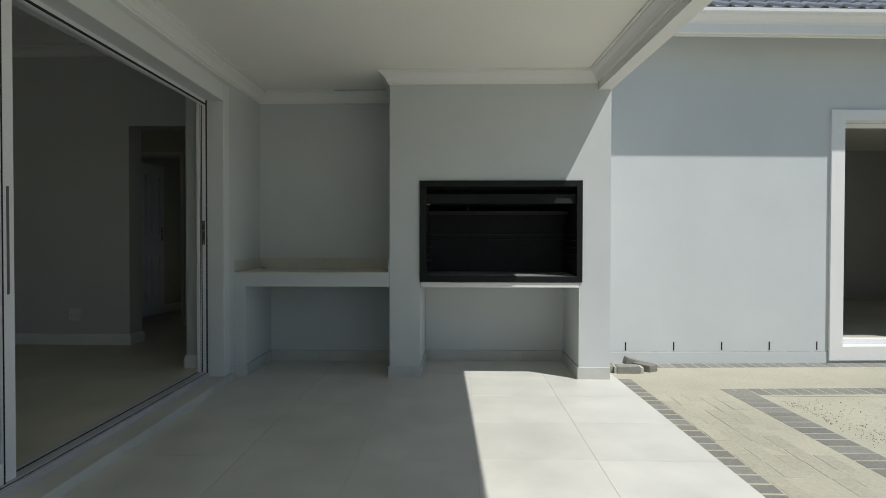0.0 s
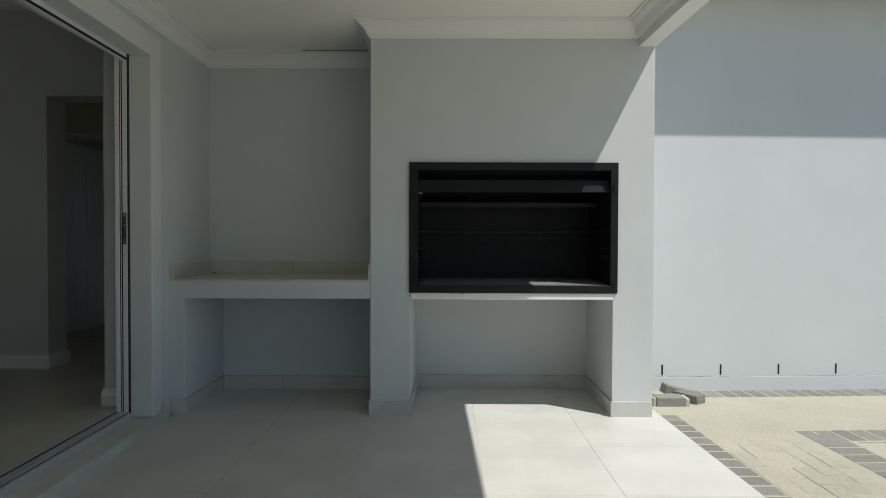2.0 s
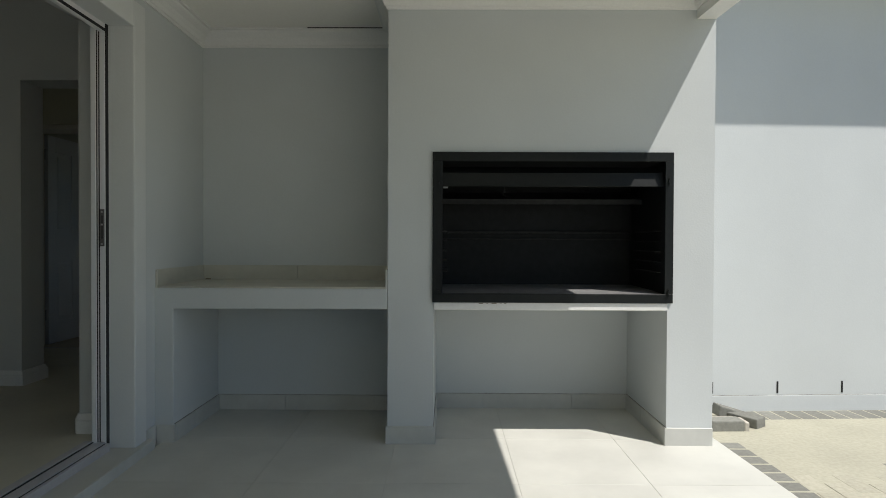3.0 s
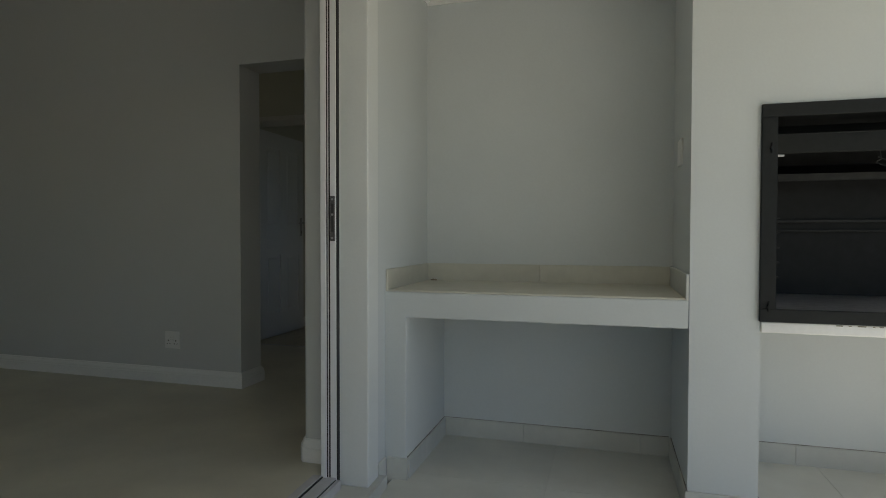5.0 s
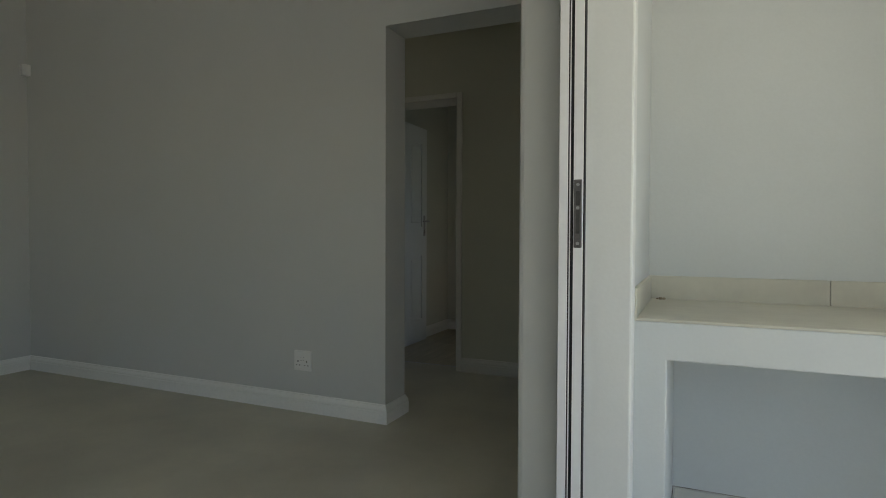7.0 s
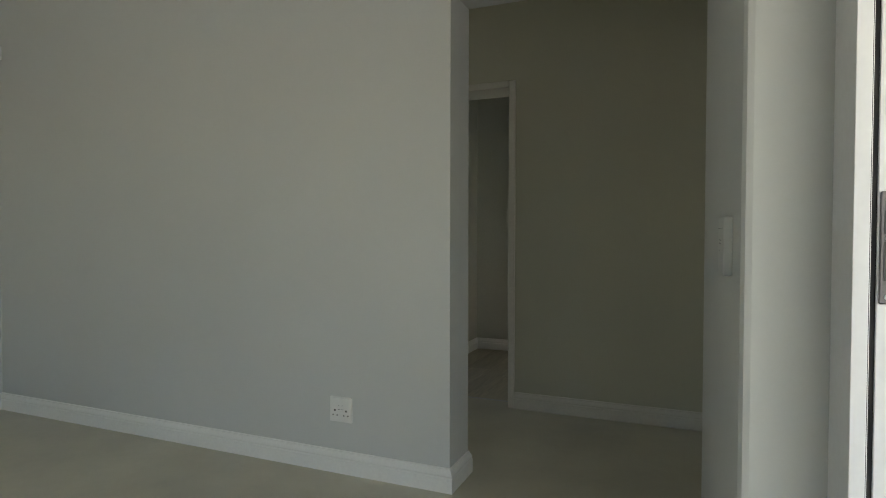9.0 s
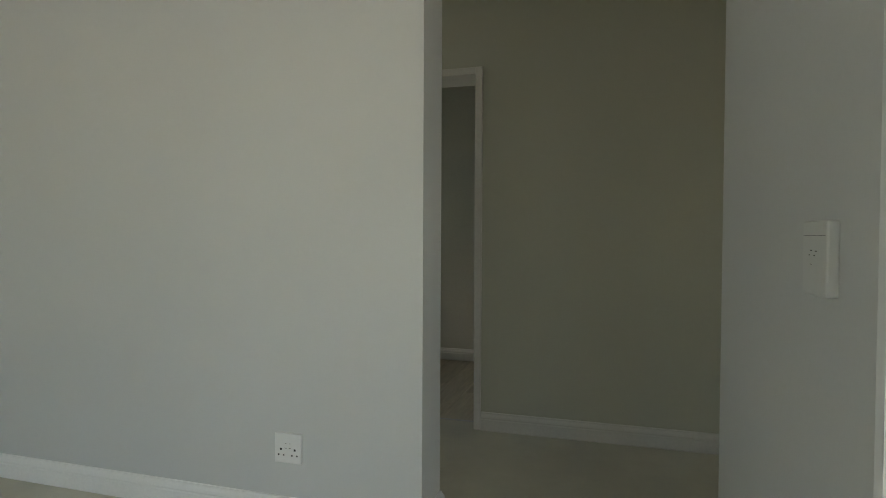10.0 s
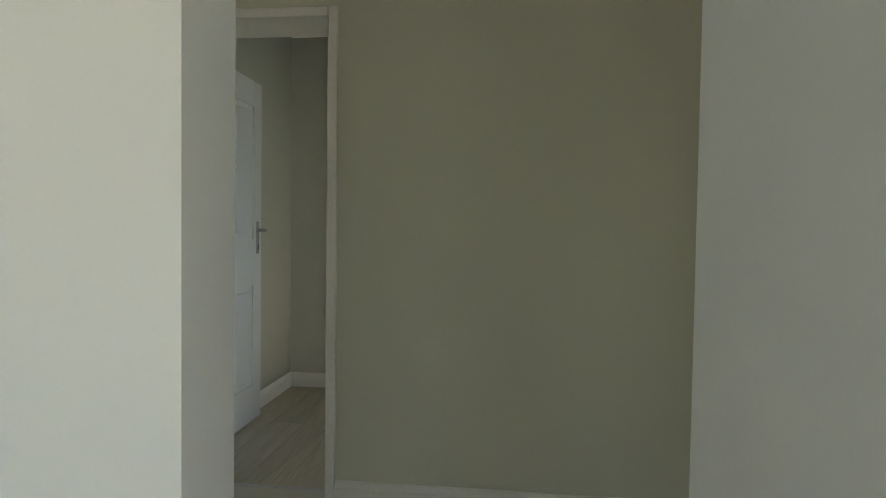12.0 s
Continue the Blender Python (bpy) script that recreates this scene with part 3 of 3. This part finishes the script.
rails = [(lz0, 0.33), (0.93, 1.20), (1.985, lz1)]
for a, b in rails:
    box(_d, lx0, lx1, ly0 + st, ly1 - st, a, b)
for a, b in ((ly0, ly0 + st), (ly1 - st, ly1)):
    box(_d, lx0, lx1, a, b, lz0, lz1, bevel=0.002)
for a, b in ((0.33, 0.93), (1.20, 1.985)):
    box(_d, lx0, lx1, ym - 0.05, ym + 0.05, a, b)
part("leaf_frame", _d, DOOR, pdoor)
for a, b in ((0.33, 0.93), (1.20, 1.985)):
    for y0, y1 in ((ly0 + st, ym - 0.05), (ym + 0.05, ly1 - st)):
        _p = bmesh.new()
        box(_p, lx0 + 0.010, lx1 - 0.010, y0, y1, a, b)
        box(_p, lx0 + 0.003, lx1 - 0.003, y0 + 0.035, y1 - 0.035, a + 0.035, b - 0.035, bevel=0.0065)
        part("raised_panel", _p, DOOR, pdoor)
_hd = part("handle_plate", boxes((lx1, lx1 + 0.006, ly1 - 0.075, ly1 - 0.04, 1.115, 1.31), bevel=0.003), METAL, pdoor, "brushed steel handle plate")
_l = bmesh.new()
cyl(_l, (lx1 + 0.004, ly1 - 0.057, 1.255), (lx1 + 0.05, ly1 - 0.057, 1.255), 0.009)
cyl(_l, (lx1 + 0.048, ly1 - 0.05, 1.255), (lx1 + 0.046, ly1 - 0.17, 1.252), 0.008, r2=0.006)
part("lever", _l, METAL, _hd)
part("keyhole", boxes((lx1 + 0.0055, lx1 + 0.0068, ly1 - 0.061, ly1 - 0.053, 1.14, 1.17)), HOLE, _hd)
for z in (0.35, 1.9):
    _k = bmesh.new()
    cyl(_k, (-3.945, 6.637, z), (-3.945, 6.637, z + 0.1), 0.007)
    part("hinge", _k, METAL, pdoor)

# room behind: its window is out of sight
BX = -4.00
solid("wall_bedroom_side", boxes((BX - 0.2, BX, 6.62, 8.36, 0, 2.8)), BEDROOM, "pale olive-grey painted bedroom wall behind the door", "wall")
solid("wall_bedroom_back", boxes((BX, -2.5, 8.16, 8.36, 0, 2.8)), BEDROOM, "pale olive-grey painted bedroom back wall", "wall")
_w = boxes((-2.5, -2.3, 6.62, 6.72, 0, 2.8), (-2.5, -2.3, 7.42, 8.36, 0, 2.8), (-2.5, -2.3, 6.72, 7.42, 0, 0.8), (-2.5, -2.3, 6.72, 7.42, 2.2, 2.8))
solid("wall_bedroom_window", _w, BEDROOM, "pale olive-grey painted bedroom wall with a window", "wall")
solid("ceiling_bedroom", boxes((BX - 0.2, -2.3, 6.62, 8.36, 2.66, 2.8)), CEIL, "off-white bedroom ceiling", "ceiling")
skirting([(BX, 6.7), (BX, 8.16), (-2.5, 8.16)], "baseboard_bedroom", "white moulded skirting in the bedroom", SKI, TRIM, IZ)
bed_floor = solid("floor_bedroom", boxes((BX - 0.2, -2.3, 6.52, 8.3, -0.3, IZ - 0.003)), GROUT, "wood-look plank floor of the bedroom", "floor")
win = thing("window_1", "white aluminium bedroom window", "window", (-2.4, 7.07, 0.8), kind="structure")
part("window_frame", boxes((-2.43, -2.37, 6.72, 6.765, 0.8, 2.2), (-2.43, -2.37, 7.375, 7.42, 0.8, 2.2), (-2.43, -2.37, 6.765, 7.375, 0.8, 0.845), (-2.43, -2.37, 6.765, 7.375, 2.155, 2.2), bevel=0.003), ALU, win)
_g1 = part("pane", boxes((-2.403, -2.397, 6.765, 7.375, 0.845, 2.155)), GLASS, win)
_g1.visible_shadow = False

# ---------------------------------------------------------------- wing across the yard
WY = 5.03
WING = Matrix.Translation((1.405, 5.01, 0)) @ pose(0, 0, 0, 0, 0, 3.3) @ Matrix.Translation((-1.405, -WY, 0))
_before = set(scene.objects)
_w = boxes((1.3, 3.81, WY, WY + 0.25, -0.3, 3.09), (3.81, 5.55, WY, WY + 0.25, 2.273, 3.09), (5.55, 12, WY, WY + 0.25, -0.3, 3.09), (3.81, 5.55, WY, WY + 0.25, -0.3, 0.13))
wing = solid("wall_wing", _w, WALL, "pale grey plastered wall of the house wing", "wall")
plinth = solid("trim_plinth", boxes((1.407, 3.685, WY - 0.005, WY, -0.1, 0.082), bevel=0.0015), WALL, "plastered plinth below the damp course line", "plinth")
part("joint", boxes((1.407, 3.685, WY - 0.0025, WY, 0.0825, 0.0860)), GAPLINE, plinth, "dark damp course line")
for i in range(5):
    x = 1.74 + 0.459 * i
    part("weep_slot", boxes((x - 0.006, x + 0.006, WY - 0.002, WY + 0.002, 0.098, 0.178)), HOLE, wing, "narrow dark weep slot")
_b = boxes((3.685, 3.813, WY - 0.022, WY + 0.12, 0.0, 2.372), (5.547, 5.66, WY - 0.022, WY + 0.12, 0.0, 2.372), (3.813, 5.547, WY - 0.022, WY + 0.12, 2.27, 2.372), (3.813, 5.547, WY - 0.022, WY + 0.12, 0.0, 0.132))
solid("trim_wing_band", _b, TRIM, "white raised band round the wing's sliding door", "door surround")
wdoor = thing("door_wing", "white aluminium sliding door of the wing", "sliding door", (4.65, 5.15, 0.13), kind="structure")
part("frame", boxes((3.814, 3.848, 5.128, 5.2, 0.134, 2.268), (5.51, 5.546, 5.128, 5.2, 0.134, 2.268), (3.848, 5.51, 5.128, 5.2, 0.134, 0.19), (3.848, 5.51, 5.128, 5.2, 2.228, 2.268), bevel=0.003), ALU, wdoor)
wl = part("leaf", boxes((4.66, 4.73, 5.145, 5.175, 0.19, 2.228), (5.44, 5.51, 5.145, 5.175, 0.19, 2.228), (4.73, 5.44, 5.145, 5.175, 0.19, 0.27), (4.73, 5.44, 5.145, 5.175, 2.148, 2.228), bevel=0.003), ALU, wdoor)
_p = part("pane", boxes((4.73, 5.44, 5.157, 5.163, 0.27, 2.148)), GLASS, wl, "clear glass pane")
_p.visible_shadow = False
solid("floor_wing", boxes((1.6, 8, 5.285, 9.5, -0.3, 0.12)), INFLOOR, "greige tiled floor inside the wing", "floor")
# Far side opening is unseen, added to brighten the room behind the door.
solid("wall_wing_room", boxes((1.5, 1.6, 5.28, 9.5, -0.3, 2.8), (8, 8.1, 5.28, 6.2, -0.3, 2.8), (8, 8.1, 7.5, 9.5, -0.3, 2.8), (8, 8.1, 6.2, 7.5, -0.3, 0.7), (8, 8.1, 6.2, 7.5, 2.1, 2.8), (1.5, 8.1, 9.5, 9.6, -0.3, 2.8)), ROOM, "grey painted walls inside the wing, one with an added opening", "wall")
solid("ceiling_wing", boxes((1.5, 8.1, 5.28, 9.6, 2.7, 2.8)), CEIL, "off-white ceiling inside the wing", "ceiling")
# eaves
solid("trim_soffit", boxes((1.41, 12, 4.69, WY + 0.2, 3.09, 3.105)), WALL, "pale soffit board under the wing's eaves", "soffit")
solid("trim_fascia", boxes((1.41, 12, 4.675, 4.69, 2.925, 3.12), bevel=0.002), TRIM, "white fascia board", "fascia")
GUT = [(0, 0), (0, -0.19), (0.028, -0.198), (0.037, -0.19), (0.040, -0.115), (0.048, -0.095), (0.068, -0.072), (0.090, -0.052), (0.098, -0.03), (0.106, -0.024), (0.108, 0.0), (0.1, 0.005), (0.094, -0.006), (0.086, -0.03), (0.04, -0.08), (0.034, -0.18), (0.008, -0.182), (0.008, 0)]
solid("gutter", sweep([(1.41, 4.675), (12, 4.675)], GUT, 3.135), TRIM, "white ogee gutter along the wing's eaves", "gutter")
for ob in set(scene.objects) - _before:
    if ob.parent is None:
        ob.matrix_world = WING @ ob.matrix_world

# ---------------------------------------------------------------- yard and pieces
# broken brick surround of the drain
gully = thing("drain_surround", "rough grey brick surround of a yard drain", "drain", (1.7, 4.75, GZ))
BRICKS = ((1.475, 4.69, 0, 0, 0.10, 0.10, 0.058), (1.65, 4.665, 2, 0, 0.205, 0.10, 0.064), (1.83, 4.78, 34, -3, 0.105, 0.22, 0.062), (1.765, 4.87, 4, 17, 0.19, 0.10, 0.075), (1.51, 4.88, 4, 0, 0.10, 0.20, 0.045))
for cx, cy, rz, lean, lx, ly, top in BRICKS:
    _k = boxes((-lx / 2, lx / 2, -ly / 2, ly / 2, top - 0.07, top), bevel=0.008, seg=2)
    bmesh.ops.transform(_k, matrix=pose(cx, cy, GZ, 0, lean, rz), verts=_k.verts)
    part("brick", _k, GREY, gully)
for d in ((1.528, 1.548, 4.618, 4.715, GZ - 0.02, 0.034), (1.752, 1.782, 4.618, 4.73, GZ - 0.02, 0.030), (1.60, 1.74, 4.715, 4.74, GZ - 0.02, 0.034)):
    part("mortar", boxes(d, bevel=0.007, seg=2), MORTAR, gully, "pale mortar smear")

paving = solid("paving", boxes((1.45, 2.46, -2.5, 3.93, -0.2, GZ), (1.45, 12, 3.93, 5.9, -0.2, GZ)), SAND, "sandy bed of the brick paving", "paving")


def paver_mesh(name, sx, sy, mat, h=0.03):
    return mesh(name, boxes((-sx / 2, sx / 2, -sy / 2, sy / 2, -h, 0), bevel=0.002), mat)


def lay(me, x, y, z, parent, turn=0.0):
    o = new("paver", me)
    o.matrix_world = pose(x, y, z, random.uniform(-0.35, 0.35), random.uniform(-0.35, 0.35), turn + random.uniform(-0.7, 0.7))
    o.parent = parent
    return o


edge = paver_mesh("paver", 0.135, 0.093, GREY)
long_y = paver_mesh("paver", 0.20, 0.097, GREY)
long_x = paver_mesh("paver", 0.098, 0.18, GREY)
cream = paver_mesh("paver", 0.0985, 0.2005, CREAM)
y = 4.37
while y > -0.6:
    lay(edge, edge_x(y) + 0.072, y, GZ + 0.0014, paving)
    y -= 0.11
y = 4.0
while y > -0.4:
    lay(long_y, 2.315 + 0.03 * (4.0 - y), y, GZ + 0.0014, paving, 1.7)
    y -= 0.108
x = 2.26
while x < 5.4:
    lay(long_x, x, 4.03 + 0.06 * (x - 2.3), GZ + 0.0013, paving, 3.4)
    x += 0.11
x = 1.98
while x < 5.6:
    lay(long_x, x, 4.91 + 0.0577 * (x - 1.405), GZ + 0.0013, paving, 3.3)
    x += 0.11
for c in range(5):
    y = 3.86 - 0.1035 * (c % 2)
    while y > 0.4:
        lay(cream, edge_x(y) + 0.197 + c * 0.1055, y, GZ + random.uniform(-0.0012, 0.0028), paving)
        y -= 0.207

# loose grit on the sand
_k = bmesh.new()
for i in range(900):
    s = random.uniform(0.002, 0.0045) + 0.003 * random.random() ** 6
    if i % 3:
        gx, gy = random.gauss(3.1, 0.5), random.gauss(3.1, 0.45)
    else:
        gy = random.uniform(2.2, 3.8)
        gx = 2.5 + 0.03 * (4.0 - gy) + abs(random.gauss(0, 0.12))
    if gx < 2.48 or gy > 3.87:
        continue
    m = pose(gx, gy, GZ - 0.004 + s * 0.3, random.uniform(0, 90), random.uniform(0, 90), random.uniform(0, 90)) @ Matrix.Diagonal((s, s * random.uniform(0.4, 1), s * 0.6, 1))
    bmesh.ops.create_icosphere(_k, subdivisions=1, radius=1, matrix=m)
solid("grit", _k, LITTER, "dark grit and leaf litter scattered on sand", "grit", kind="stuff")

# roof of the wing
roof = solid("roof_wing", boxes((1.2, 12, 4.69, 4.76, 3.106, 3.15)), TRIM, "wing roof with slate-grey concrete tiles", "roof")

roof.matrix_world = WING @ roof.matrix_world


def tile_mesh():
    bm, n, w, d = bmesh.new(), 20, 0.33, 0.40
    rows = []
    for yy, zz in ((0, 0), (d, 0.0)):
        row = []
        for i in range(n + 1):
            u = i / n
            wave = 0.034 * max(0.0, math.sin(u * 4 * math.pi)) ** 0.8
            row.append((bm.verts.new((u * w, yy, zz + wave)), bm.verts.new((u * w, yy, zz + wave - 0.018))))
        rows.append(row)
    for i in range(n):
        a, b, c, d2 = rows[0][i], rows[0][i + 1], rows[1][i + 1], rows[1][i]
        bm.faces.new((a[0], b[0], c[0], d2[0]))
        bm.faces.new((a[1], d2[1], c[1], b[1]))
        bm.faces.new((a[0], a[1], b[1], b[0]))
    return mesh("roof_tile", bm, ROOFTILE)


tm = tile_mesh()
for r in range(6):
    for c in range(18):
        o = new("roof_tile", tm)
        o.matrix_world = pose(1.45 + 0.33 * c + random.uniform(-0.003, 0.003), 4.59 + 0.33 * r * math.cos(radians(29)), 3.155 + 0.33 * r * math.sin(radians(29)) - 0.002, 25.5, 0, 0)
        o.parent = roof

# patio floor tiles
xs = [-1.660, -0.970, -0.355, 0.265, 0.885, None]
ys = [-2.5, -1.765, -1.15, -0.535, 0.08, 0.695, 1.31, 1.925, 2.54, 3.155, 3.77, 4.385, 5.0]
for a, b in zip(xs, xs[1:]):
    for c, d in zip(ys, ys[1:]):
        if b is None:
            pts = [(a + 0.0008, c + 0.0008), (edge_x(c), c + 0.0008), (edge_x(d), d - 0.0008), (a + 0.0008, d - 0.0008)]
            part("tile", prism(bmesh.new(), pts, "z", -0.012, 0.0), TILE, patio_floor)
            continue
        part("tile", boxes((a + 0.0008, b - 0.0008, c + 0.0008, d - 0.0008, -0.012, 0.0), bevel=0.0005), TILE, patio_floor)

# bedroom planks
px = BX
while px < -3.1:
    py = 6.53 - random.uniform(0, 0.6)
    while py < 8.2:
        a, b = max(py, 6.536), min(py + 0.9, 8.2)
        if b - a > 0.02:
            part("plank", boxes((px + 0.001, px + 0.197, a + 0.001, b - 0.001, IZ - 0.012, IZ), bevel=0.001), PLANK, bed_floor)
        py += 0.9
    px += 0.198
